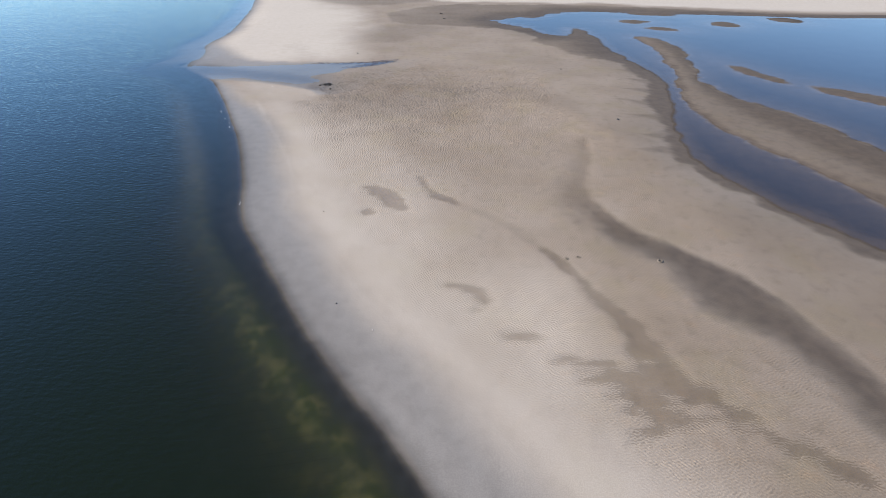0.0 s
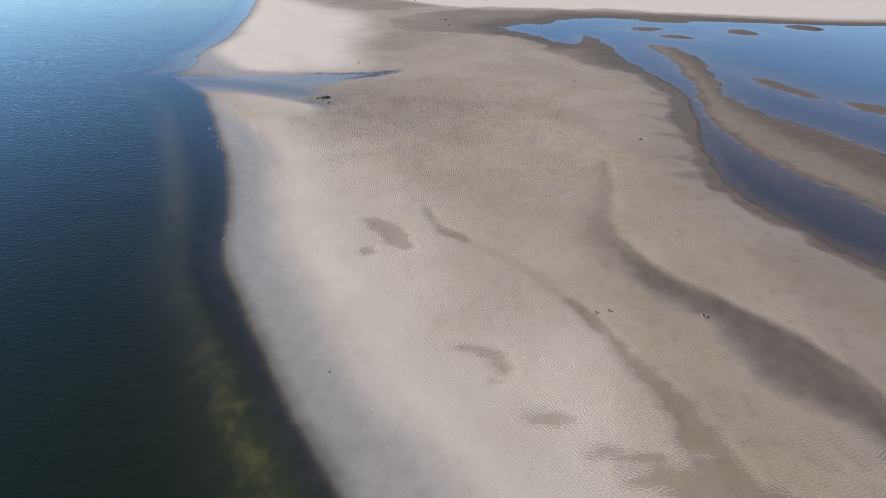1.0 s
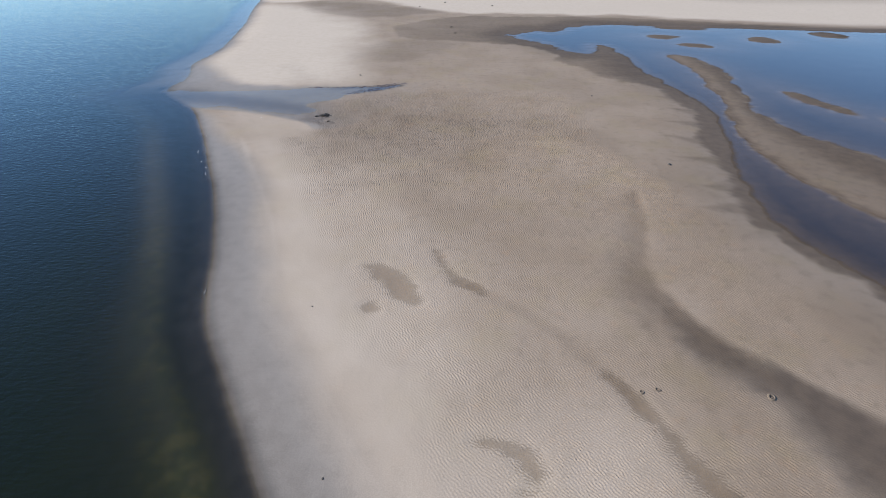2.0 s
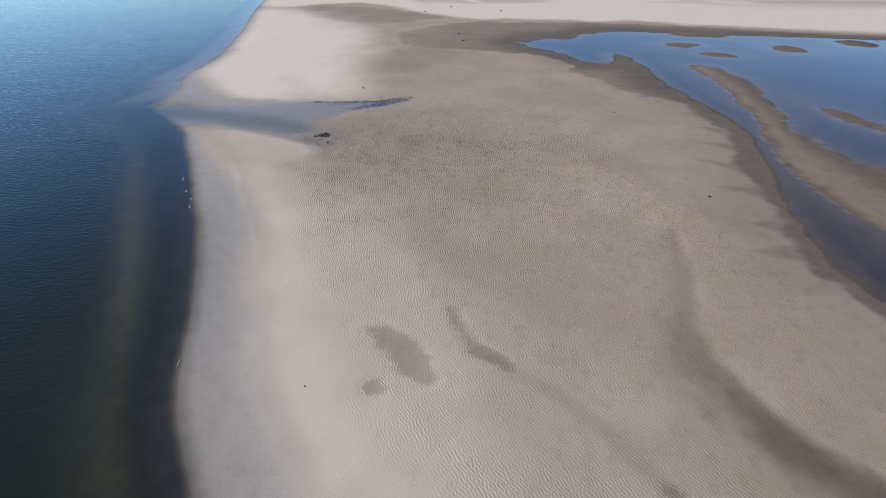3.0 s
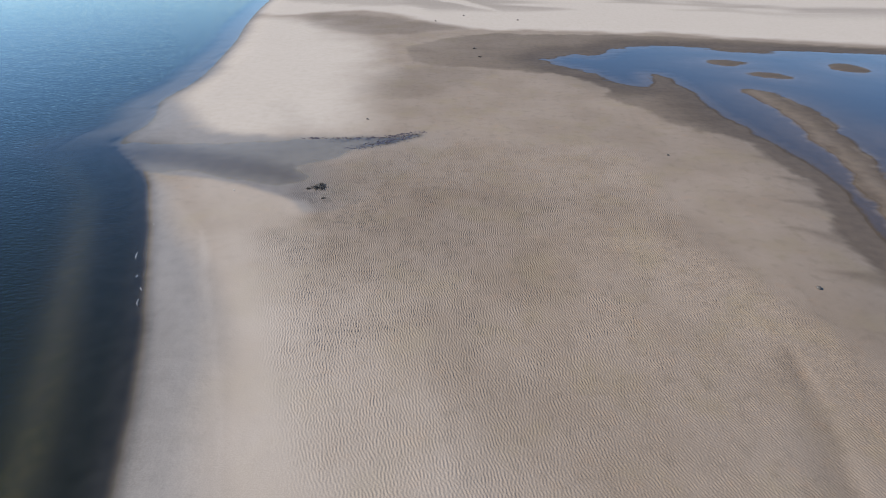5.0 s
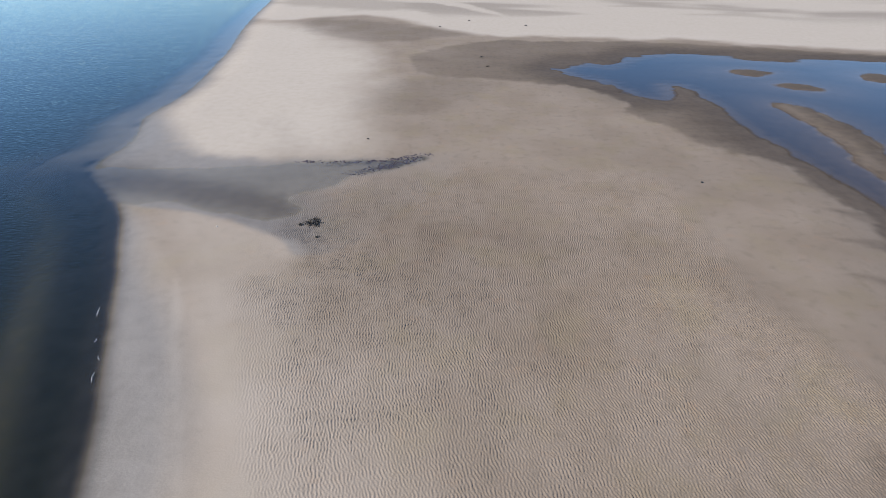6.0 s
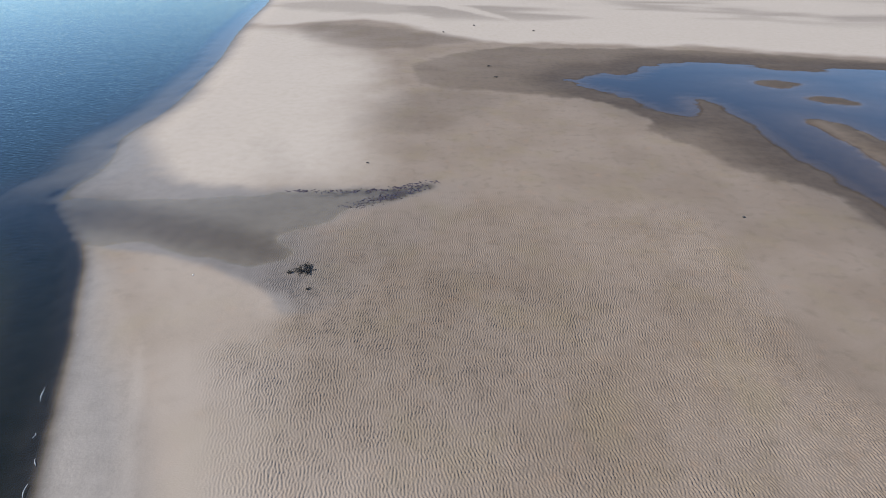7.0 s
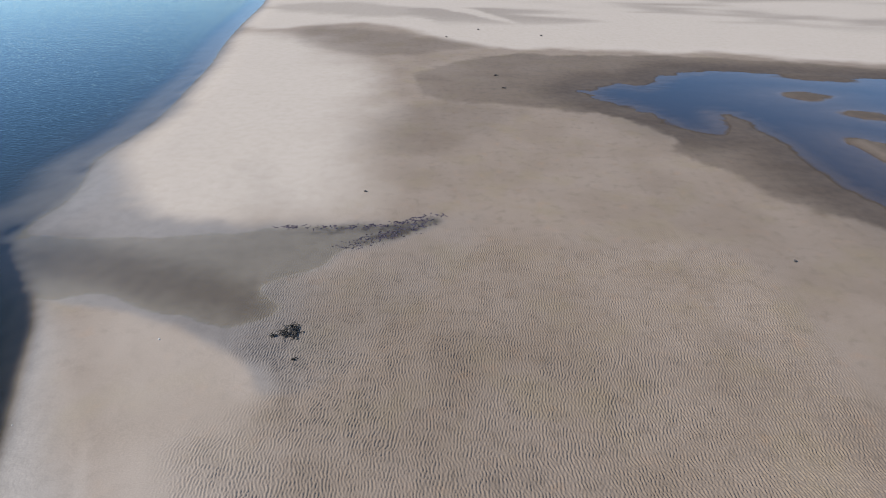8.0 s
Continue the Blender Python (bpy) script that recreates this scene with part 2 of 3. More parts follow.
def terrain(x, y):
    """Height of the sand and its cover: dicts of fields at the points."""
    f = {k: sample(v, x, y) for k, v in FIELD.items()}
    f["sea"] = f["sea"] + 0.22 * smooth(50, 42, y) + 0.06 * smooth(62, 59, y)
    n1, n2 = fbm(x / 7, y / 7, 1) - 0.5, fbm(x / 1.7, y / 1.7, 4) - 0.5
    far = smooth(140, 260, np.abs(y - 60)) + smooth(100, 200, np.abs(x))
    near_sea = f["sea"] + 0.5 * n2
    d = -f["sea"]
    land = 0.05 * n1 + 0.015 * n2 + 0.02 * np.clip(d / 20, 0, 1)
    z = np.minimum(land, SEA + 0.055 * d - 0.0022 * np.clip(d, 0, 12) ** 2)
    # sea bed: a dark trough off the beach, a weedy shoal, then deep water; off the inlet and north of it a gentle sandy slope
    south = smooth(69, 60.5, y + 4 * n1)
    trough = 0.6 + 2.2 * smooth(15, 50, y)
    off = np.clip(f["sea"], 0, None)
    bed = SEA - 0.24 * smooth(0, 1.4, off) - 0.08 * off + (0.26 - 0.06 * smooth(22, 32, y)) * np.exp(-((off - trough - 1.1) / (0.9 + 0.4 * smooth(22, 34, y))) ** 2) - 0.14 * np.clip(off - trough - 2.4, 0, 30)
    fan = 3.5 * np.exp(-((y - 66) / 5) ** 2)
    sandy = SEA - 0.03 * off - 0.16 * np.clip(off - 2.6 - fan, 0, 30) + 0.08 * n2 * smooth(0.5, 3, off)
    shoal = np.exp(-((off - trough - 1.1) / 1.0) ** 2) * smooth(28, 42, y) * smooth(62, 50, y + 6 * n2) * south
    bed = bed * south + sandy * (1 - south)
    z = np.where(f["sea"] > 0, np.maximum(bed, -4.5) + 0.08 * n2 * smooth(0.5, 2, off), z)
    mouth = f["inlet"] + 0.9 * n2
    z = np.minimum(z, np.where(mouth > 0, SEA - 0.010 - 0.012 * mouth, SEA - 0.02 * mouth))
    lag = f["lagoon"] + (0.8 * n2 + (0.5 + 2.2 * smooth(84, 94, y) * smooth(34, 22, x)) * (fbm(x / 1.9, y / 0.9, 63) - 0.5)) * smooth(6, 0, np.abs(f["lagoon"]))
    z = np.minimum(z, np.where(lag > 0, LAGOON_Z - 0.05 * lag - 0.09 * np.clip(lag - 1.2, 0, None), LAGOON_Z - 0.022 * lag))
    z = np.maximum(z, -0.9 - 4 * (f["sea"] > 0))
    isle = f["isles"] + 1.3 * (fbm(x / 1.6, y / 1.6, 61) - 0.5)
    z = np.where(f["lagoon"] > -1, np.maximum(z, np.minimum(LAGOON_Z + 0.045 * isle, LAGOON_Z + 0.07)), z)
    hollow = smooth(-1.6, 0.9, f["hollow"] + 1.5 * n2) * smooth(0.5, -0.5, x - np.interp(y, *zip(*HOLLOW_EAST)) + 0.9 * n2)
    z = z - 0.05 * hollow
    pl = f["pool"] + 0.04 + (0.6 + 0.5 * smooth(17.5, 14, y)) * (fbm(x / 1.3 - y / 4, y / 0.5, 51, 3) - 0.5) * smooth(-1.2, -0.3, f["pool"])
    brink = smooth(-1.6, -0.7, pl)
    z = np.where(pl > -1.7, (POOL_Z - 0.05 * np.clip(pl, -0.4, 0.5)) * brink + z * (1 - brink), z)
    z = z - 0.012 * smooth(-0.7, 0, f["drain"])
    # cover
    edge, tip = smooth(40, 50, y) * smooth(57.5, 53.5, y), smooth(53.5, 57.5, y)
    rip = smooth(0, 1, (0.5 + 0.8 * edge - f["smooth"] - (1.8 - 1.2 * tip) * n2) / (3.4 + 1.9 * edge - 2.5 * tip)) * smooth(72, 66, y + 6 * n1 + 0.15 * np.clip(x, 0, 40)) * smooth(21, 16, x + 5 * n1) * smooth(0.1, 2.0, x - np.interp(y, *zip(*WEST))) * smooth(29.7, 27, x - np.interp(y, *zip(*WEST))) * smooth(9.7, 11, y)
    rip = rip * (0.72 + 0.5 * fbm(x / 1.1, y / 1.1, 28, 2)) * (0.74 + 0.46 * smooth(26, 18, y) + 0.34 * smooth(34, 48, y)) * (1 - 0.25 * smooth(54, 64, y)) * (1 - smooth(0.0, 0.3, pl)) * (1 - 0.8 * hollow * smooth(32, 25, y)) * smooth(1.6, -0.4, mouth + 1.2 * n2) * (1 - smooth(-0.5, 0.3, f["sea"]))
    fringe = smooth(0.0, -0.8, isle) * smooth(-2.7, -1.7, lag - 0.7 * smooth(60, 46, y) + 1.2 * (vnoise(x * 0.14, y * 0.5, 9) - 0.55) + 1.1 * n2)
    comb = np.abs((y + 0.22 * x + 4 * n1) / 4.3 % 1 - 0.5)
    fingers = smooth(0.0, -0.8, isle) * smooth(0.16, -0.16, comb - 0.42 * (1 + lag / (2.5 + 3.5 * vnoise(y / 4.3, x * 0, 15)))) * smooth(34, 40, y) * smooth(80, 74, y)
    mud = np.maximum.reduce([smooth(-0.6, 0.6, f["mud"] + 1.8 * n2 + n1) * (0.40 + 0.16 * smooth(-9, 3, x + 8 * n1) + 0.36 * smooth(-7, -1.5, lag + 3 * n1) + 0.3 * (fbm(x / 5, y / 2.2, 71) - 0.5)), 0.85 * fringe, 0.55 * fingers, 0.22 * smooth(0.0, -0.8, isle) * smooth(-10, -2, lag + 4 * n1 + 3 * n2), smooth(-1.0, 0.2, isle) * (0.58 + 0.34 * np.maximum(smooth(0.9, -0.2, isle + n2), smooth(-1.3, 1.4, x - np.interp(y, *zip(*BAR_SPINE)) + 1.5 * n2)))])
    mud = np.where((lag > 0) & (isle < -0.5), np.maximum(mud, 0.9), mud)
    mud = np.maximum(mud, 0.4 * smooth(-2.5, 2.0, f["streak"] + 7 * n1 + 2 * n2))
    mud = np.maximum(mud, 0.30 * smooth(-3, 2.0, f["streak_far"] + 8 * n1))
    mud = np.maximum(mud, 0.30 * smooth(-2.5, 2.5, f["damp"] + 5 * n2 + 4 * n1))
    mud = np.maximum.reduce([mud, 0.86 * hollow * (0.42 + 0.58 * smooth(36, 27, y)), 0.13 * smooth(-0.6, -0.1, f["drain"] + 0.5 * n2)])
    rim = smooth(0.9, 0.1, np.abs(mouth - 0.4)) * smooth(-16, -9, x) * smooth(66.5, 69, y) * (0.45 + 0.55 * smooth(0.4, 0.6, fbm(x / 0.5, y / 0.3, 35, 2)))
    mud = np.maximum.reduce([mud, 0.8 * rim, 0.62 * smooth(-1.4, 1.2, f["tongue"] + 1.4 * n2)])
    stain = smooth(0.52, 0.72, fbm(x / 6 + 0.3 * y / 6, y / 9, 41)) * smooth(28, 42, y) * smooth(90, 70, y)
    mud = np.maximum(mud, 0.12 * stain * (1 - smooth(-1, 1, f["bank"])))
    haul = smooth(0.48, 0.7, fbm(x / 30 + y / 40, y / 11, 44)) * smooth(132, 150, y)
    mud = np.maximum(mud, 0.42 * haul)
    mud = mud * (1 - smooth(-1.2, 0.6, f["white"] + 3 * n1 + n2))
    mottle = smooth(0.38, 0.85, fbm(x / 2.8, y / 2.8, 47, 4)) * smooth(0.3, 0.7, fbm(x / 9, y / 9, 48)) * rip
    mud = np.maximum(mud, (0.06 + 0.16 * smooth(38, 50, y)) * mottle)
    mud = np.maximum(mud, 0.24 * smooth(40, 54, y + 8 * n1) * smooth(74, 62, y + 8 * n1) * rip * smooth(7, -3, x + 6 * n1))
    mud = np.maximum(mud, 0.13 * smooth(9, 12.5, x + 0.2 * (y - 15) + 3 * n1) * smooth(36, 26, y + 6 * n1))
    mud = np.maximum(mud, 0.30 * smooth(15, 19, x + 3 * n1) * smooth(44, 28, y + 6 * n1))
    mud = np.maximum(mud, 0.20 * smooth(1.25, 0.3, np.hypot((x + 5.5) / 8.5, (y - 54) / 6) + 1.2 * n1) * rip)
    weed = np.exp(-((off - trough - 0.9) / np.where(off < trough + 0.9, 0.55, 1.9)) ** 2) * (0.25 + 0.75 * fbm(x * 1.5, y * 1.1, 31, 4)) * (f["sea"] > 0) * south * (1 - 0.48 * smooth(16, 28, y)) * (1 - 0.1 * smooth(34, 46, y))
    weed = np.maximum(weed, 0.35 * smooth(3.5, 9, off) * smooth(0.4, 0.8, fbm(x / 3, y / 3, 33)))
    wet = np.maximum.reduce([smooth(4.4, 1.7, d + 0.4 * n2 + 1.6 * n1 + 2.2 * smooth(46, 58, y)) * 0.95, 0.4 * hollow * smooth(32, 24, y), 0.85 * smooth(-1, 1, (f["inlet_wet"] + 0.5 * n2 + 1.2 * n2 * smooth(62, 66, y)) / (0.35 + 0.8 * smooth(62, 66, y))) * (0.2 + 0.8 * smooth(-8.5, -15, x + 4 * n1)), smooth(0.0, 0.5, pl) * 0.12,
                             smooth(-5, 0, lag) * smooth(0.2, -0.6, isle) * 0.35, 0.9 * smooth(-1.2, 0.6, mouth), 0.95 * (1 - south) * smooth(-5.2, -1.5, near_sea + 1.5 * n1 - 0.3 * np.clip(y - 74, 0, 12))])
    wet = wet * (1 - south * smooth(-0.3, 0.05, f["sea"]))
    pale = np.maximum.reduce([smooth(-1, 1, (f["bank"] + 1.2 * n2) / (3.6 - 3.1 * smooth(52, 57, y)) + 0.45 * smooth(56, 50, y)) * (0.62 - 0.12 * smooth(44, 54, y)) * smooth(0.5, 5, d) * (1 - 0.25 * smooth(36, 54, y)), smooth(-7, 5, f["dry"] + 5 * n1 + 2 * n2),
                              smooth(-2, 2, f["far_dry"] + 4 * n1 + 2 * n2), 0.50 * smooth(54, 24, y + 0.7 * x + 10 * n1) * smooth(12, 4, x + 4 * n1) * (1 - 0.75 * smooth(20, 26, y) * smooth(-3, 3, x + 3 * n1)), 0.55 * np.exp(-((d - 3.3 - 1.5 * n1) / 0.45) ** 2) * smooth(58, 50, y)])
    return z, {"wet": np.clip(wet, 0, 1), "mud": np.clip(mud, 0, 1), "pale": np.clip(pale, 0, 1), "weed": np.clip(weed, 0, 1), "rip": np.clip(rip, 0, 1.15), "dry": np.clip(np.maximum(0.8 * smooth(-7.5, 6, f["dry"] + 6 * n1 + 1.5 * n2), 0.8 * smooth(-2, 5, f["far_dry"] + 5 * n1)) * (1 - wet), 0, 1),
               # how far the bed's colour darkens: trough, offshore, inlet mouth and rim
               "bed_dark": 0.42 * smooth(-24, -28.5, x) * smooth(-2.2, 0.4, np.maximum(f["inlet"], near_sea)) * smooth(61, 64, y) * smooth(73, 68, y) + 0.32 * rim + south * (1 - 0.12 * shoal) * (0.75 * smooth(-0.8, 0.35, f["sea"] + 0.25 * n2) + 0.25 * smooth(-0.4 - 2.0 * smooth(50, 44, y) * smooth(13, 18, y), 0.2, f["sea"] + 0.4 * n2)) + (1 - south) * np.maximum(0.5 * smooth(-0.4, 0.8, f["sea"] + 0.4 * n2) + 0.5 * smooth(1.6, 5.5, f["sea"] - fan + 1.6 * n2 + 2 * n1), 0.75 * np.exp(-((f["sea"] - 0.75 + 0.5 * n2) / 0.45) ** 2) * (smooth(74.5, 78, y) * smooth(114, 106, y) + smooth(71, 69, y)))}, f


# the finely ruled stretch of the flat: cell, corner, and the number of lines; its western edge follows the beach
RIPPLE, MARK, MX0, MY0, MNX, MNY, BAND = 0.0175, 0.034, -17.6, 9.5, 1500, 1800, 880
WEST = [(9.5, 2.4), (25, -6), (40, -11), (53, -16), (60, -15.5), (70, -15)]


def ripple_marks(bearing):
    """Heights of the ripple marks, about -1 to 1: trains of crests across the bearing, that wander, fork and end."""
    grain = np.fft.fft2(np.random.RandomState(11).normal(size=(MNX, MNY)))
    kx, ky = np.fft.fftfreq(MNX, MARK)[:, None], np.fft.fftfreq(MNY, MARK)[None]
    k, way = np.hypot(kx, ky), np.arctan2(ky, kx)
    north = smooth(30, 48, MY0 + MARK * np.arange(MNY))[None]
    total = np.zeros((MNX, MNY), complex)
    for length, share in ((0.118, 1 - north), (0.126, north)):
        band = grain * np.exp(-((k * length - 1) / 0.30) ** 2)
        for a in np.radians(np.arange(-60, 161, 20)):
            near = np.clip(1 - np.abs(bearing - a) / radians(20), 0, 1) * share
            if near.max() > 0:
                total += near * np.fft.ifft2(band * np.exp(-(((way - a + np.pi) % (2 * np.pi) - np.pi) / 0.72) ** 2))
    size, phase = np.abs(total), np.angle(total)
    return (np.cos(phase) + 0.1 * np.cos(2 * phase)) * np.clip(size / np.median(size), 0.35, 1.1)


def steps_between(marks):
    """Grid lines: (from, to, step) stretches, then growing steps out to the horizon."""
    out = []
    for a, b, h in marks:
        out += list(np.linspace(a, b, max(1, round((b - a) / h)), endpoint=False))
    out.append(marks[-1][1])
    return out


def to_horizon(lines, h, reach):
    low, high = [], []
    a, b, s, u = lines[0], lines[-1], h, h
    while a > -reach:
        s *= 1.5
        a -= s
        low.append(a)
    while b < reach:
        u *= 1.5
        b += u
        high.append(b)
    return np.array(low[::-1] + list(lines) + high)


def sheet(name, xs, ys, z, attributes, material, keep=None):
    """A grid mesh over the points xs, ys with the heights z; keep: which cells stay."""
    nx, ny = z.shape
    co = np.stack([xs, ys, z], -1).reshape(-1, 3)
    idx = np.arange(nx * ny).reshape(nx, ny)
    quads = np.stack([idx[:-1, :-1], idx[1:, :-1], idx[1:, 1:], idx[:-1, 1:]], -1)
    quads = quads[keep] if keep is not None else quads.reshape(-1, 4)
    used = np.unique(quads)
    remap = np.zeros(nx * ny, int)
    remap[used] = np.arange(len(used))
    quads = remap[quads]
    me = bpy.data.meshes.new(name)
    me.vertices.add(len(used))
    me.vertices.foreach_set("co", co[used].astype(np.float32).ravel())
    me.loops.add(quads.size)
    me.loops.foreach_set("vertex_index", quads.astype(np.int32).ravel())
    me.polygons.add(len(quads))
    me.polygons.foreach_set("loop_start", np.arange(0, quads.size, 4, dtype=np.int32))
    me.polygons.foreach_set("use_smooth", np.ones(len(quads), bool))
    for key, value in attributes.items():
        me.attributes.new(key, "FLOAT", "POINT").data.foreach_set("value", value.reshape(-1)[used].astype(np.float32))
    me.materials.append(material)
    me.update(calc_edges=True)
    return new(name, me)


# ---- materials ----
class Nodes:
    """A short way to write node materials."""

    def __init__(self, name):
        self.mat = bpy.data.materials.new(name)
        self.mat.use_nodes = True
        self.tree = self.mat.node_tree
        self.tree.nodes.clear()
        self.out = self.tree.nodes.new("ShaderNodeOutputMaterial")

    def put(self, socket, value):
        if isinstance(value, bpy.types.NodeSocket):
            self.tree.links.new(value, socket)
        elif isinstance(value, (tuple, list)) and socket.type == "RGBA":
            socket.default_value = (*value[:3], 1.0)
        else:
            socket.default_value = value

    def node(self, kind, out=0, props=None, **inputs):
        n = self.tree.nodes.new(kind)
        for k, v in (props or {}).items():
            setattr(n, k, v)
        for k, v in inputs.items():
            self.put(n.inputs[k.replace("_", " ")], v)
        return n.outputs[out]

    def attr(self, name):
        return self.node("ShaderNodeAttribute", 2, {"attribute_name": name})

    def math(self, op, a, b=0.0, clamp=False):
        n = self.tree.nodes.new("ShaderNodeMath")
        n.operation, n.use_clamp = op, clamp
        self.put(n.inputs[0], a)
        self.put(n.inputs[1], b)
        return n.outputs[0]

    def mix(self, fac, a, b, blend="MIX"):
        n = self.tree.nodes.new("ShaderNodeMix")
        n.data_type, n.blend_type = "RGBA", blend
        self.put(n.inputs[0], fac)
        self.put(n.inputs[6], a)
        self.put(n.inputs[7], b)
        return n.outputs[2]

    def range(self, v, a, b, c=0.0, d=1.0):
        n = self.tree.nodes.new("ShaderNodeMapRange")
        n.interpolation_type = "SMOOTHSTEP"
        for i, q in enumerate((v, a, b, c, d)):
            self.put(n.inputs[i], q)
        return n.outputs[0]

    def place(self, scale=(1, 1, 1), turn=0.0):
        co = self.node("ShaderNodeTexCoord", 3)
        return self.node("ShaderNodeMapping", 0, None, Vector=co, Scale=scale, Rotation=(0, 0, radians(turn)))

    def noise(self, vec, scale, detail=3.0, rough=0.55):
        return self.node("ShaderNodeTexNoise", 0, None, Vector=vec, Scale=scale, Detail=detail, Roughness=rough)

    def tilt(self, height_at, p, reach, step, base=None):
        """A normal tilted by the slope of height_at, taken over a fixed step, times reach."""
        h = height_at(p)
        slope = []
        for way in ((step, 0, 0), (0, step, 0)):
            q = self.node("ShaderNodeVectorMath", 0, {"operation": "ADD"})
            n = q.node
            self.put(n.inputs[0], p)
            n.inputs[1].default_value = way
            slope.append(self.math("MULTIPLY", self.math("SUBTRACT", h, height_at(q)), self.math("DIVIDE", reach, step)))
        lean = self.node("ShaderNodeCombineXYZ", 0, None, X=slope[0], Y=slope[1], Z=0.0)
        add = self.tree.nodes.new("ShaderNodeVectorMath")
        add.operation = "ADD"
        self.put(add.inputs[0], base or self.node("ShaderNodeNewGeometry", 1))
        self.put(add.inputs[1], lean)
        unit = self.tree.nodes.new("ShaderNodeVectorMath")
        unit.operation = "NORMALIZE"
        self.put(unit.inputs[0], add.outputs[0])
        return unit.outputs[0]

    def bump(self, height, distance, strength=1.0):
        return self.node("ShaderNodeBump", 0, None, Height=height, Distance=distance, Strength=strength)

    def surface(self, socket):
        self.tree.links.new(socket, self.out.inputs[0])
        return self.mat


def sand_material():
    m = Nodes("sand")
    p = m.place()
    wet, mud, pale, weed = m.attr("wet"), m.attr("mud"), m.attr("pale"), m.attr("weed")
    dry, bed_dark = m.attr("dry"), m.attr("bed_dark")
    broad, fine, grain = m.noise(p, 0.16, 4), m.noise(p, 1.3, 4), m.noise(p, 22.0, 3)
    colour = m.mix(m.range(broad, 0.35, 0.68), (0.246, 0.199, 0.156), (0.213, 0.168, 0.126))
    colour = m.mix(m.math("MULTIPLY", m.range(fine, 0.50, 0.72), 0.38), colour, (0.150, 0.120, 0.088))
    colour = m.mix(m.math("MULTIPLY", m.range(m.noise(p, 0.28, 4), 0.48, 0.70), 0.40), colour, (0.218, 0.176, 0.108))
    colour = m.mix(m.math("MULTIPLY", m.range(m.noise(p, 0.9, 5), 0.56, 0.74), 0.20), colour, (0.300, 0.190, 0.112))
    colour = m.mix(pale, colour, m.mix(m.range(broad, 0.3, 0.7), (0.462, 0.408, 0.348), (0.428, 0.372, 0.310)))
    colour = m.mix(dry, colour, m.mix(m.range(fine, 0.35, 0.7), (0.440, 0.388, 0.326), (0.405, 0.353, 0.291)))
    colour = m.mix(m.math("MULTIPLY", wet, 0.85), colour, m.mix(m.range(fine, 0.35, 0.7), (0.174, 0.164, 0.153), (0.152, 0.142, 0.132)))
    colour = m.mix(mud, colour, m.mix(m.range(fine, 0.3, 0.7), (0.078, 0.056, 0.038), (0.056, 0.040, 0.028)))
    # bed colour goes near black from the waterline out and round the inlet
    colour = m.mix(bed_dark, colour, m.mix(m.range(fine, 0.3, 0.7), (0.026, 0.027, 0.031), (0.017, 0.018, 0.021)))
    colour = m.mix(weed, colour, m.mix(m.range(fine, 0.4, 0.65), (0.034, 0.042, 0.014), (0.088, 0.088, 0.038)))
    speck = m.range(grain, 0.40, 0.62)
    colour = m.mix(0.25, colour, m.mix(speck, (0.38, 0.36, 0.34), (0.66, 0.65, 0.63)), "OVERLAY")
    normal = m.tilt(lambda q: m.noise(q, 1.3, 4), p, 0.012, 0.05)
    normal = m.tilt(lambda q: m.noise(q, 9.0, 3), p, 0.006, 0.02, normal)
    rough = m.math("SUBTRACT", 0.92, m.math("MULTIPLY", wet, 0.42))
    return m.surface(m.node("ShaderNodeBsdfPrincipled", 0, None, Base_Color=colour, Roughness=rough, Normal=normal,
                             Specular_IOR_Level=m.math("MULTIPLY", m.math("SUBTRACT", 1.0, bed_dark), 0.4)))


def water_material(name, body, clear, wave, reach, roughness, sheen=(1, 1, 1), ior=1.333, brim=0.025):
    """Water: sky gloss over a murk that closes with the depth."""
    m = Nodes(name)
    depth = m.math("MAXIMUM", m.attr("depth"), 0.0)
    murk = m.math("SUBTRACT", 1.0, m.math("EXPONENT", m.math("MULTIPLY", depth, -reach)), True)
    p = m.place()

    def waves(q):
        long = m.node("ShaderNodeMapping", 0, None, Vector=q, Scale=(1.3, 3.0, 1), Rotation=(0, 0, radians(8)))
        swell = m.node("ShaderNodeMapping", 0, None, Vector=q, Scale=(0.35, 0.8, 1), Rotation=(0, 0, radians(-14)))
        return m.math("ADD", m.math("ADD", m.noise(long, 1.7, 3, 0.6), m.math("MULTIPLY", m.noise(q, 7.0, 2), 0.16)), m.math("MULTIPLY", m.noise(swell, 0.5, 2), 0.5))

    normal = m.tilt(waves, p, m.math("MULTIPLY", m.range(depth, 0.03, 0.6, 0.06, 1.0), wave), 0.06)
    tint = m.node("ShaderNodeBsdfTransparent", 0, None, Color=clear)
    fog = m.node("ShaderNodeBsdfDiffuse", 0, None, Color=body)
    inner = m.tree.nodes.new("ShaderNodeMixShader")
    m.put(inner.inputs[0], murk)
    m.put(inner.inputs[1], tint)
    m.put(inner.inputs[2], fog)
    gloss = m.node("ShaderNodeBsdfGlossy", 0, None, Color=sheen, Roughness=roughness, Normal=normal)
    top = m.tree.nodes.new("ShaderNodeMixShader")
    m.put(top.inputs[0], m.math("MULTIPLY", m.node("ShaderNodeFresnel", 0, None, IOR=ior, Normal=normal), m.range(depth, 0.0, brim)))
    m.put(top.inputs[1], inner.outputs[0])
    m.put(top.inputs[2], gloss)
    return m.surface(top.outputs[0])


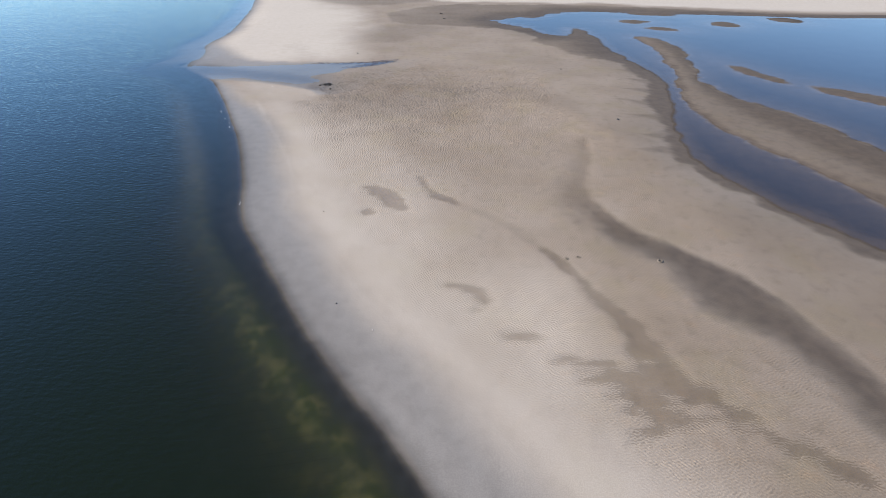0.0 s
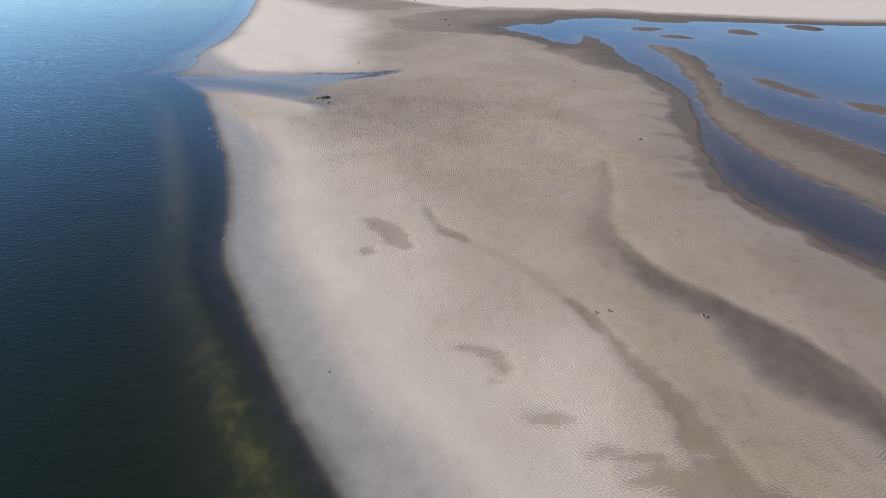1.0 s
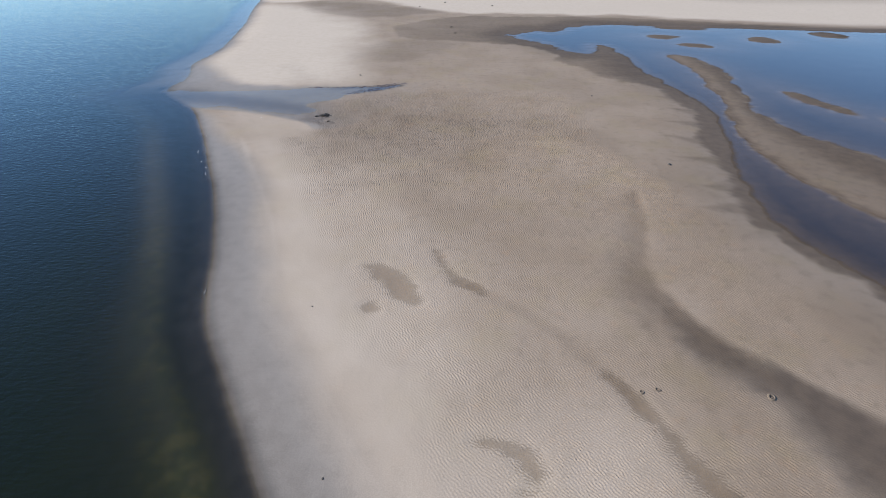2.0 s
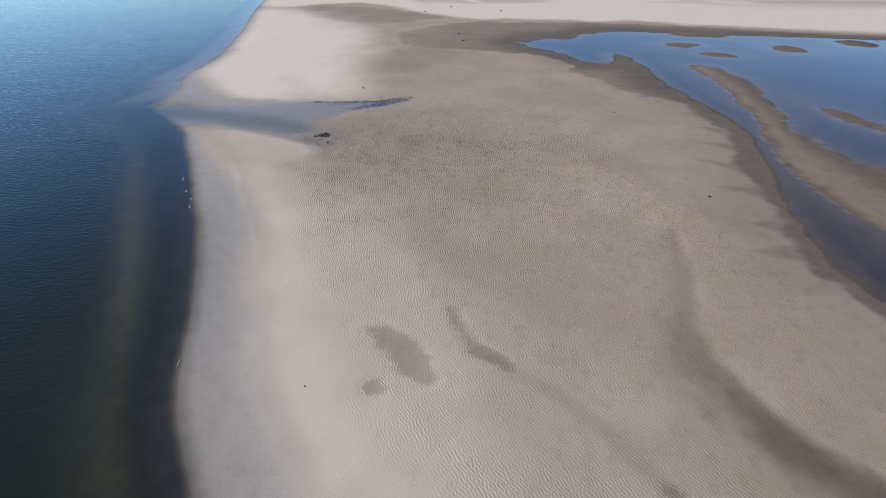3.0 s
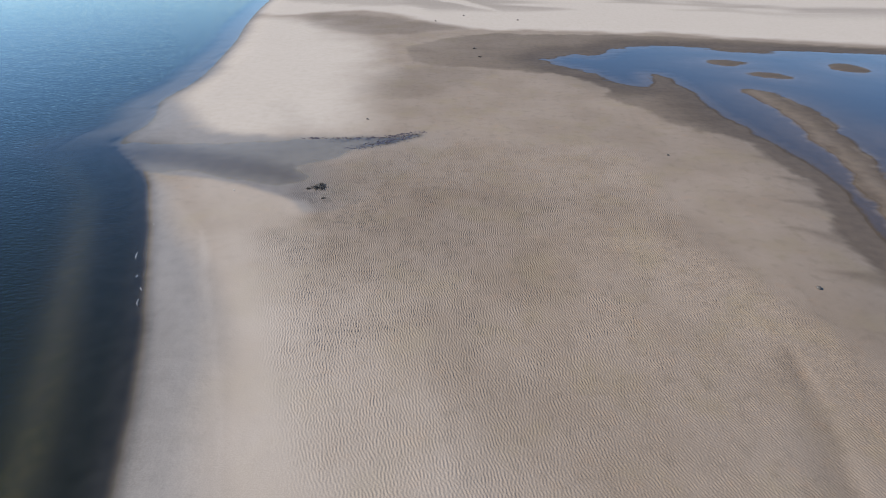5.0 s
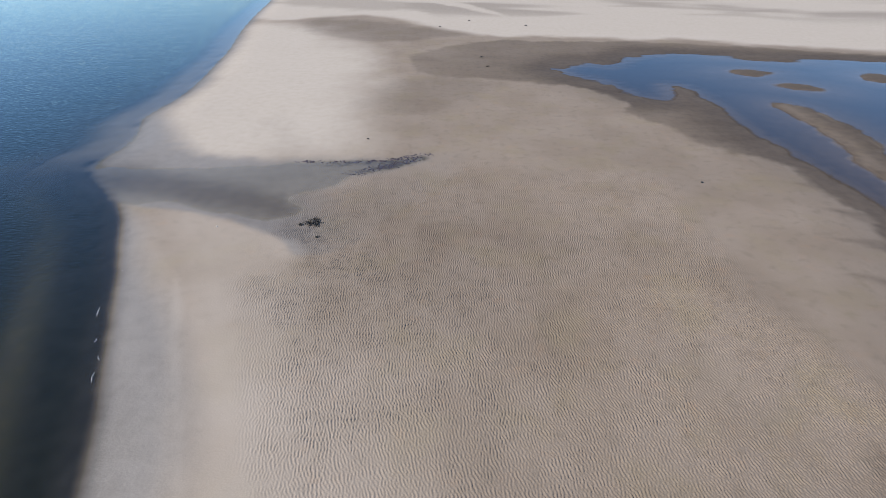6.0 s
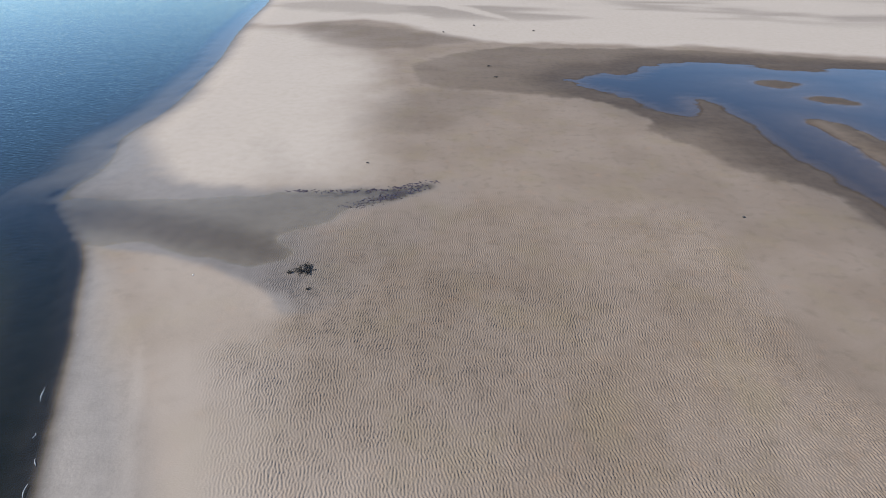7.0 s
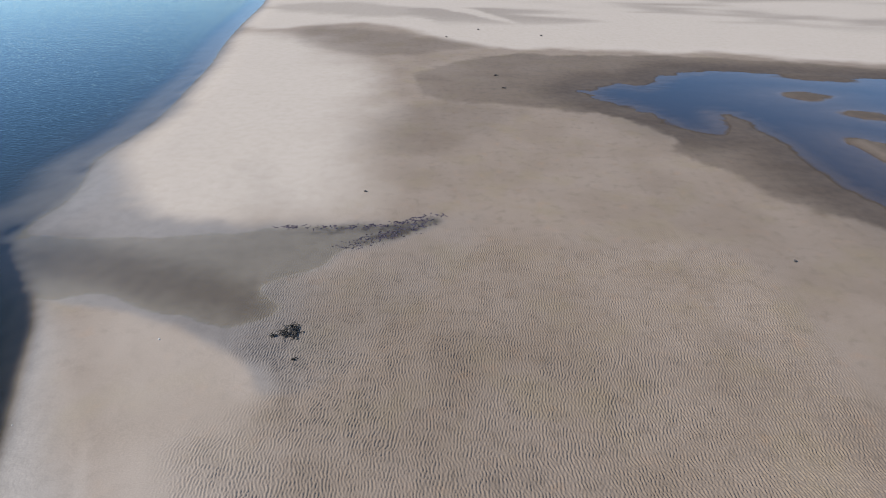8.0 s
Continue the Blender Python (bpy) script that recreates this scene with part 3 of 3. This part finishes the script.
sand = sand_material()
sea_water = water_material("sea_water", (0.0052, 0.0080, 0.0015), (0.93, 0.95, 0.92), 0.030, 2.0, 0.06, sheen=(0.77, 0.91, 1.0), ior=1.26, brim=0.014)
lagoon_water = water_material("lagoon_water", (0.009, 0.011, 0.017), (0.85, 0.84, 0.82), 0.004, 5.0, 0.02, sheen=(0.85, 0.91, 1.0))
pool_water = water_material("pool_water", (0.15, 0.14, 0.125), (0.77, 0.78, 0.795), 0.002, 4.0, 0.03)

# ---- ground and water ----
def outward(marks, last, reach):
    """Distances from an edge: stretches of (to, step), then growing steps out to the horizon."""
    out, a = [], 0.0
    for b, h in marks:
        out += list(np.linspace(a, b, round((b - a) / h) + 1)[1:])
        a = b
    h = last
    while a < reach:
        h *= 1.5
        a += h
        out.append(a)
    return np.array(out)


# lines lie closer in the south, where the crests run east and west
gf = np.concatenate([np.arange(MY0, 34, 0.036), np.arange(34, 69.5, 0.052)])
gy = np.concatenate([gf[0] - outward([(3, 0.5), (50, 1.5)], 1.5, 3000)[::-1], gf, gf[-1] + outward([(12, 0.35), (60, 0.6), (112, 1.5)], 1.5, 3000)])
gu = np.concatenate([-outward([(11, 0.22), (30, 0.9)], 0.9, 3000)[::-1], MARK * np.arange(BAND), MARK * (BAND - 1) + outward([(16, 0.45), (40, 0.9)], 0.9, 3000)])
first_u, first_y = np.searchsorted(gu, 0.0), np.searchsorted(gy, MY0 - 1e-6)
shift = np.round((np.interp(gy, *zip(*WEST)) - MX0) / MARK).astype(int)
GX, GY = gu[:, None] + (MX0 + MARK * shift)[None], np.repeat(gy[None], len(gu), 0)


def half_lines(n, first, count):
    """Every second line of the finely ruled stretch, and all the others."""
    skip = np.arange(first + 1, first + count - 1, 2)
    return np.setdiff1d(np.arange(n), skip)


def refined(a, axis, old, n):
    """a, known on the old lines, on all n lines."""
    lines = np.arange(n)
    i = np.clip(np.searchsorted(old, lines, "right") - 1, 0, len(old) - 2)
    u = (lines - old[i]) / (old[i + 1] - old[i])
    u = u[:, None] if axis == 0 else u[None]
    return np.take(a, i, axis) * (1 - u) + np.take(a, i + 1, axis) * u


hu, hy = half_lines(len(gu), first_u, BAND), half_lines(len(gy), first_y, len(gf))
height, cover, _ = terrain(GX[np.ix_(hu, hy)], GY[np.ix_(hu, hy)])
fine = {k: refined(refined(v, 0, hu, len(gu)), 1, hy, len(gy)) for k, v in {"height": height, **cover}.items()}
height, rip = fine.pop("height"), fine.pop("rip")
cx, cy = np.meshgrid(MX0 + 0.4 * np.arange(130), MY0 + 0.4 * np.arange(156), indexing="ij")
turn_of = ripple_bearing(cx, cy)
fx, fy = np.arange(MNX) * MARK / 0.4, np.arange(MNY) * MARK / 0.4
i, j = fx.astype(int), fy.astype(int)
u, v = (fx - i)[:, None], (fy - j)[None]
turn_of = (turn_of[i] * (1 - u) + turn_of[i + 1] * u)
turn_of = turn_of[:, j] * (1 - v) + turn_of[:, j + 1] * v
marks = ripple_marks(turn_of)
row = (gf - MY0) / MARK
low, part_way = row.astype(int)[None], (row % 1)[None]
cols = shift[first_y:first_y + len(gf)][None] + np.arange(BAND)[:, None]
ruled = (slice(first_u, first_u + BAND), slice(first_y, first_y + len(gf)))
height[ruled] += RIPPLE * rip[ruled] * (marks[cols, low] * (1 - part_way) + marks[cols, low + 1] * part_way)
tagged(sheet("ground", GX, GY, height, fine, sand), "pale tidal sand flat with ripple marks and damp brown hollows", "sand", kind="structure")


def water_sheet(name, xs, ys, level, material, where, overlap=0.04):
    x, y = np.meshgrid(xs, ys, indexing="ij")
    z, _, f = terrain(x, y)
    depth = level - z
    wanted = (depth > -overlap) & where(f, x, y)
    keep = wanted[:-1, :-1] | wanted[1:, :-1] | wanted[1:, 1:] | wanted[:-1, 1:]
    ob = sheet(name, x, y, np.full(x.shape, level), {"depth": depth}, material, keep)
    ob.visible_shadow = False
    return ob


wx = to_horizon(steps_between([(-60, -32, 0.8), (-32, 0, 0.25), (0, 36, 0.5)]), 1.0, 3000)
wy = to_horizon(steps_between([(-40, 5, 0.8), (5, 75, 0.35), (75, 180, 0.7)]), 1.0, 3000)
tagged(water_sheet("sea_water", wx, wy, SEA, sea_water, lambda f, x, y: (f["sea"] > -2) | (f["inlet"] > -2.5)),
       "calm blue-green sea with small wind ripples along the beach", "water", kind="structure")
lx = to_horizon(steps_between([(8, 70, 0.3), (70, 140, 2)]), 2.0, 150)
ly = np.array(steps_between([(8, 112, 0.3)]))
tagged(water_sheet("lagoon_water", lx[lx > 6], ly, LAGOON_Z, lagoon_water, lambda f, x, y: (f["lagoon"] > -2.5)),
       "still blue lagoon behind the sand bar with brown mud banks", "water", kind="structure")
for outlines in [POOLS[:2]] + [[p] for p in POOLS[2:]]:
    lines = [curve_through(p) for p in outlines]
    lo, hi = np.vstack(lines).min(0) - 1.0, np.vstack(lines).max(0) + 1.0
    px, py = np.arange(lo[0], hi[0], 0.1), np.arange(lo[1], hi[1], 0.1)
    ob = water_sheet("tide_pool", px, py, POOL_Z, pool_water, lambda f, x, y: np.maximum.reduce([inside_by(n, x, y) for n in lines]) > -0.8, 0.02)
    tagged(ob, "shallow still tide pool lying over rippled sand", "tide pool", "tide pools on the sand flat")


# ---- small things on the sand ----
def ground_at(x, y):
    return float(terrain(np.array([[float(x)]]), np.array([[float(y)]]))[0][0, 0])


def plain(name, dark, light, scale, rough):
    m = Nodes(name)
    p = m.place()
    n = m.noise(p, scale, 4)
    return m.surface(m.node("ShaderNodeBsdfPrincipled", 0, None, Base_Color=m.mix(m.range(n, 0.3, 0.7), dark, light), Roughness=rough, Normal=m.bump(n, 0.01, 0.6)))


weed_leaf = plain("seaweed", (0.016, 0.012, 0.008), (0.042, 0.030, 0.018), 9.0, 0.5)
wrack_leaf = plain("wrack", (0.030, 0.022, 0.034), (0.070, 0.052, 0.070), 9.0, 0.6)
stone_skin = plain("dark_stone", (0.045, 0.040, 0.036), (0.11, 0.10, 0.09), 14.0, 0.8)
shell_skin = plain("shell", (0.62, 0.58, 0.50), (0.78, 0.75, 0.68), 30.0, 0.45)
foam_skin = plain("foam", (0.42, 0.43, 0.44), (0.62, 0.63, 0.64), 20.0, 0.9)
mound_skin = plain("cast_sand", (0.11, 0.086, 0.064), (0.17, 0.138, 0.106), 18.0, 0.9)
# near-black colour for the bowl, in place of a real hole's shade
pit_skin = plain("pit_dark", (0.035, 0.028, 0.022), (0.06, 0.05, 0.04), 18.0, 0.7)


def mesh_of(name, bm, material):
    for f in bm.faces:
        f.smooth = True
    me = bpy.data.meshes.new(name)
    bm.to_mesh(me)
    bm.free()
    me.materials.append(material)
    return me


def part(name, bm, material, parent, label=""):
    ob = new(name, mesh_of(name, bm, material))
    ob.parent = parent
    return tagged(ob, label)


def lump(size, rng, flat=0.6, detail=2):
    """An uneven rounded lump with its base at z = 0."""
    bm = bmesh.new()
    bmesh.ops.create_icosphere(bm, subdivisions=detail, radius=1.0)
    at = Vector((rng.uniform(0, 50), rng.uniform(0, 50), 0))
    for v in bm.verts:
        v.co *= 1 + 0.35 * noise.noise(v.co * 1.3 + at) + 0.15 * noise.noise(v.co * 3.1 + at)
        v.co = Vector((v.co.x * size[0], v.co.y * size[1], max(v.co.z, -0.35) * size[2] * flat))
    low = min(v.co.z for v in bm.verts)
    for v in bm.verts:
        v.co.z -= low
    return bm


def ribbon(points, widths, thick=0.012):
    """A limp frond: a flat tapered strip with thickness along points."""
    bm = bmesh.new()
    rings = []
    for i, (p, w) in enumerate(zip(points, widths)):
        a, b = points[max(i - 1, 0)], points[min(i + 1, len(points) - 1)]
        side = (b - a).cross(Vector((0, 0, 1))).normalized() * w / 2
        up = Vector((0, 0, thick * (0.4 + w / max(widths))))
        rings.append([bm.verts.new(q) for q in (p - side, p - side * 0.4 + up, p + side * 0.4 + up, p + side)])
    for r0, r1 in zip(rings, rings[1:]):
        for k in range(4):
            bm.faces.new((r0[k], r0[(k + 1) % 4], r1[(k + 1) % 4], r1[k]))
    bm.faces.new(rings[0][::-1])
    bm.faces.new(rings[-1])
    bmesh.ops.recalc_face_normals(bm, faces=bm.faces)
    return bm


def seaweed_clump(x, y, radius, fronds, seed, label):
    rng = random.Random(seed)
    root = new("seaweed_clump")
    root.location = (x, y, ground_at(x, y) - 0.004)
    tagged(root, label, "seaweed")
    part("holdfast", lump((radius * 0.32, radius * 0.24, 0.16), rng), weed_leaf, root)
    for _ in range(fronds):
        a = rng.uniform(0, 2 * math.pi)
        ox, oy = rng.gauss(0, radius * 0.28), rng.gauss(0, radius * 0.16)
        reach = radius * rng.uniform(0.25, 0.85) * (1.25 if abs(math.cos(a)) > 0.7 else 0.75)
        bend, pts = rng.uniform(-2.6, 2.6), []
        for i in range(7):
            t = i / 6
            b = a + bend * t
            pts.append(Vector((ox + math.cos(b) * reach * t, oy + math.sin(b) * reach * t, 0.014 + abs(0.09 * math.sin(3.5 * t + a)) * (1 - 0.8 * t))))
        w = rng.uniform(0.02, 0.05)
        part("frond", ribbon(pts, [w * (0.6 + 0.8 * math.sin(math.pi * min(i / 6 + 0.12, 1))) for i in range(7)], 0.02), weed_leaf, root)
    return root


seaweed_clump(-11.95, 59.75, 0.62, 52, 3, "dark tangled seaweed clump stranded on wet rippled sand")
seaweed_clump(-12.75, 59.45, 0.28, 9, 5, "small scrap of dark seaweed beside the larger clump")
seaweed_clump(-11.35, 57.85, 0.16, 6, 8, "small scrap of dark seaweed on rippled sand")
seaweed_clump(1.1, 106.2, 0.40, 10, 11, "dark seaweed scrap lying on brown mud")
seaweed_clump(1.6, 100.7, 0.34, 9, 12, "dark seaweed scrap lying on brown mud")


def wrack(line, count, spread, seed, label):
    """Torn dark weed strewn along a line: many small limp scraps in one mesh."""
    rng = random.Random(seed)
    at, bm = curve_through(line, False, 8), bmesh.new()
    for _ in range(count):
        k = rng.uniform(0, len(at) - 1.001)
        i, u = int(k), k % 1
        p = at[i] * (1 - u) + at[i + 1] * u
        x, y = p[0] + rng.gauss(0, spread), p[1] + rng.gauss(0, spread * 0.6)
        a, long, wide = rng.uniform(0, math.pi), rng.uniform(0.08, 0.24), rng.uniform(0.03, 0.07)
        z, lift = ground_at(x, y) + 0.006, rng.uniform(0.015, 0.05)
        ring = []
        for t in range(7):
            b = 2 * math.pi * t / 7
            r = rng.uniform(0.6, 1.2)
            px, py = math.cos(b) * long * r, math.sin(b) * wide * r
            ring.append(bm.verts.new((x + px * math.cos(a) - py * math.sin(a), y + px * math.sin(a) + py * math.cos(a), z - 0.012)))
        top = bm.verts.new((x, y, z + lift))
        for t in range(7):
            bm.faces.new((ring[t], ring[(t + 1) % 7], top))
    ob = new("seaweed_wrack", mesh_of("seaweed_wrack", bm, wrack_leaf))
    return tagged(ob, label, "seaweed", kind="stuff")


wrack([(-15.4, 69.6), (-12.8, 69.6), (-10.4, 69.7), (-8, 70.1), (-6.4, 70.9), (-4.8, 71.4)], 150, 0.22, 21, "dark purple weed scraps strewn along the inlet's rim")
wrack([(-10.4, 67.6), (-9.4, 68.3), (-8.2, 68.9), (-7, 69.8), (-6, 70.3)], 190, 0.5, 22, "dark purple weed scraps lying in the ripple troughs")


def pebble(x, y, size, seed, material, name, label, category, group=""):
    rng = random.Random(seed)
    ob = new(name, mesh_of(name, lump((size, size * rng.uniform(0.7, 0.95), size), rng), material))
    ob.matrix_world = pose(x, y, ground_at(x, y) - 0.1 * size, 0, 0, rng.uniform(0, 360))
    return tagged(ob, label, category, group)


# the last three stand in for distant dark specks, likelier birds than stones
for i, (x, y, size) in enumerate([(16.9, 48.0, 0.16), (-7.25, 30.4, 0.045), (-5.0, 21.05, 0.05), (-10.4, 74.5, 0.13), (15.3, 66.2, 0.12), (-11.55, 59.25, 0.08),
                                  (10.2, 130.9, 0.22), (-5.0, 129.1, 0.22), (0.3, 135.6, 0.22)]):
    pebble(x, y, size, 40 + i, stone_skin, "stone", "small dark stone-like lump lying on the sand flat", "stone", "scattered stones")
for i, (x, y, size) in enumerate([(-3.0, 19.05, 0.035), (-11.9, 59.62, 0.075), (-17.9, 59.1, 0.05), (-21.3, 54.2, 0.03)]):
    pebble(x, y, size, 60 + i, shell_skin, "shell", "bleached white shell lying on the sand", "shell", "scattered shells")


def burrow(x, y, radius, seed):
    """A ring of cast sand round a shallow bowl, coloured dark to read as a hole."""
    rng = random.Random(seed)
    root = new("burrow")
    root.matrix_world = pose(x, y, ground_at(x, y) - 0.012, 0, 0, rng.uniform(0, 360))
    tagged(root, "low ring of cast sand round a dark burrow hole", "burrow", "burrows in the sand")
    for name, profile, skin in (("rim", ((0.42, -0.01), (0.55, 0.20), (0.72, 0.30), (0.9, 0.16), (1.15, 0.0)), mound_skin), ("hole", ((0.03, -0.004), (0.25, 0.02), (0.5, 0.13)), pit_skin)):
        bm = bmesh.new()
        rings = []
        for rr, h in profile:
            ring = []
            for k in range(18):
                a = 2 * math.pi * k / 18
                wob = 1 + 0.16 * noise.noise(Vector((math.cos(a), math.sin(a), seed * 3.7)))
                ring.append(bm.verts.new((math.cos(a) * rr * radius * wob, math.sin(a) * rr * radius * wob * 0.85, 0.012 + h * radius * wob)))
            rings.append(ring)
        for a, b in zip(rings, rings[1:]):
            for k in range(18):
                bm.faces.new((a[k], b[k], b[(k + 1) % 18], a[(k + 1) % 18]))
        if name == "hole":
            bm.faces.new(rings[0])
        bmesh.ops.recalc_face_normals(bm, faces=bm.faces)
        part(name, bm, skin, root)
    return root


burrow(12.4, 24.6, 0.19, 1)
burrow(7.93, 25.0, 0.13, 2)
burrow(7.24, 24.88, 0.12, 3)


def foam_fleck(x, y, length, turn, seed):
    rng = random.Random(seed)
    bm = bmesh.new()
    rings = []
    for i in range(9):
        t = i / 8
        w = 0.016 * math.sin(math.pi * (0.08 + 0.84 * t)) * rng.uniform(0.5, 1.4)
        c = 0.04 * math.sin(4 * t + seed)
        rings.append([bm.verts.new((length * (t - 0.5), c + k, h)) for k, h in ((-w, 0), (-w * 0.5, 0.018), (w * 0.5, 0.018), (w, 0))])
    for a, b in zip(rings, rings[1:]):
        for k in range(4):
            bm.faces.new((a[k], a[(k + 1) % 4], b[(k + 1) % 4], b[k]))
    bm.faces.new(rings[0][::-1])
    bm.faces.new(rings[-1])
    bmesh.ops.recalc_face_normals(bm, faces=bm.faces)
    ob = new("foam_fleck", mesh_of("foam_fleck", bm, foam_skin))
    ob.matrix_world = pose(x, y, max(SEA, ground_at(x, y)) + 0.001, 0, 0, turn)
    return tagged(ob, "thin white fleck of foam along the water's edge", "foam", "foam flecks at the water's edge")


for i, (x, y, length, turn) in enumerate([(-18.8, 47.45, 0.35, 112), (-18.4, 46.3, 0.6, 108), (-20.6, 50.6, 0.8, 115), (-13.05, 31.8, 0.5, 108),
                                          (-19.6, 48.6, 0.25, 110)]):
    foam_fleck(x, y, length, turn, 80 + i)
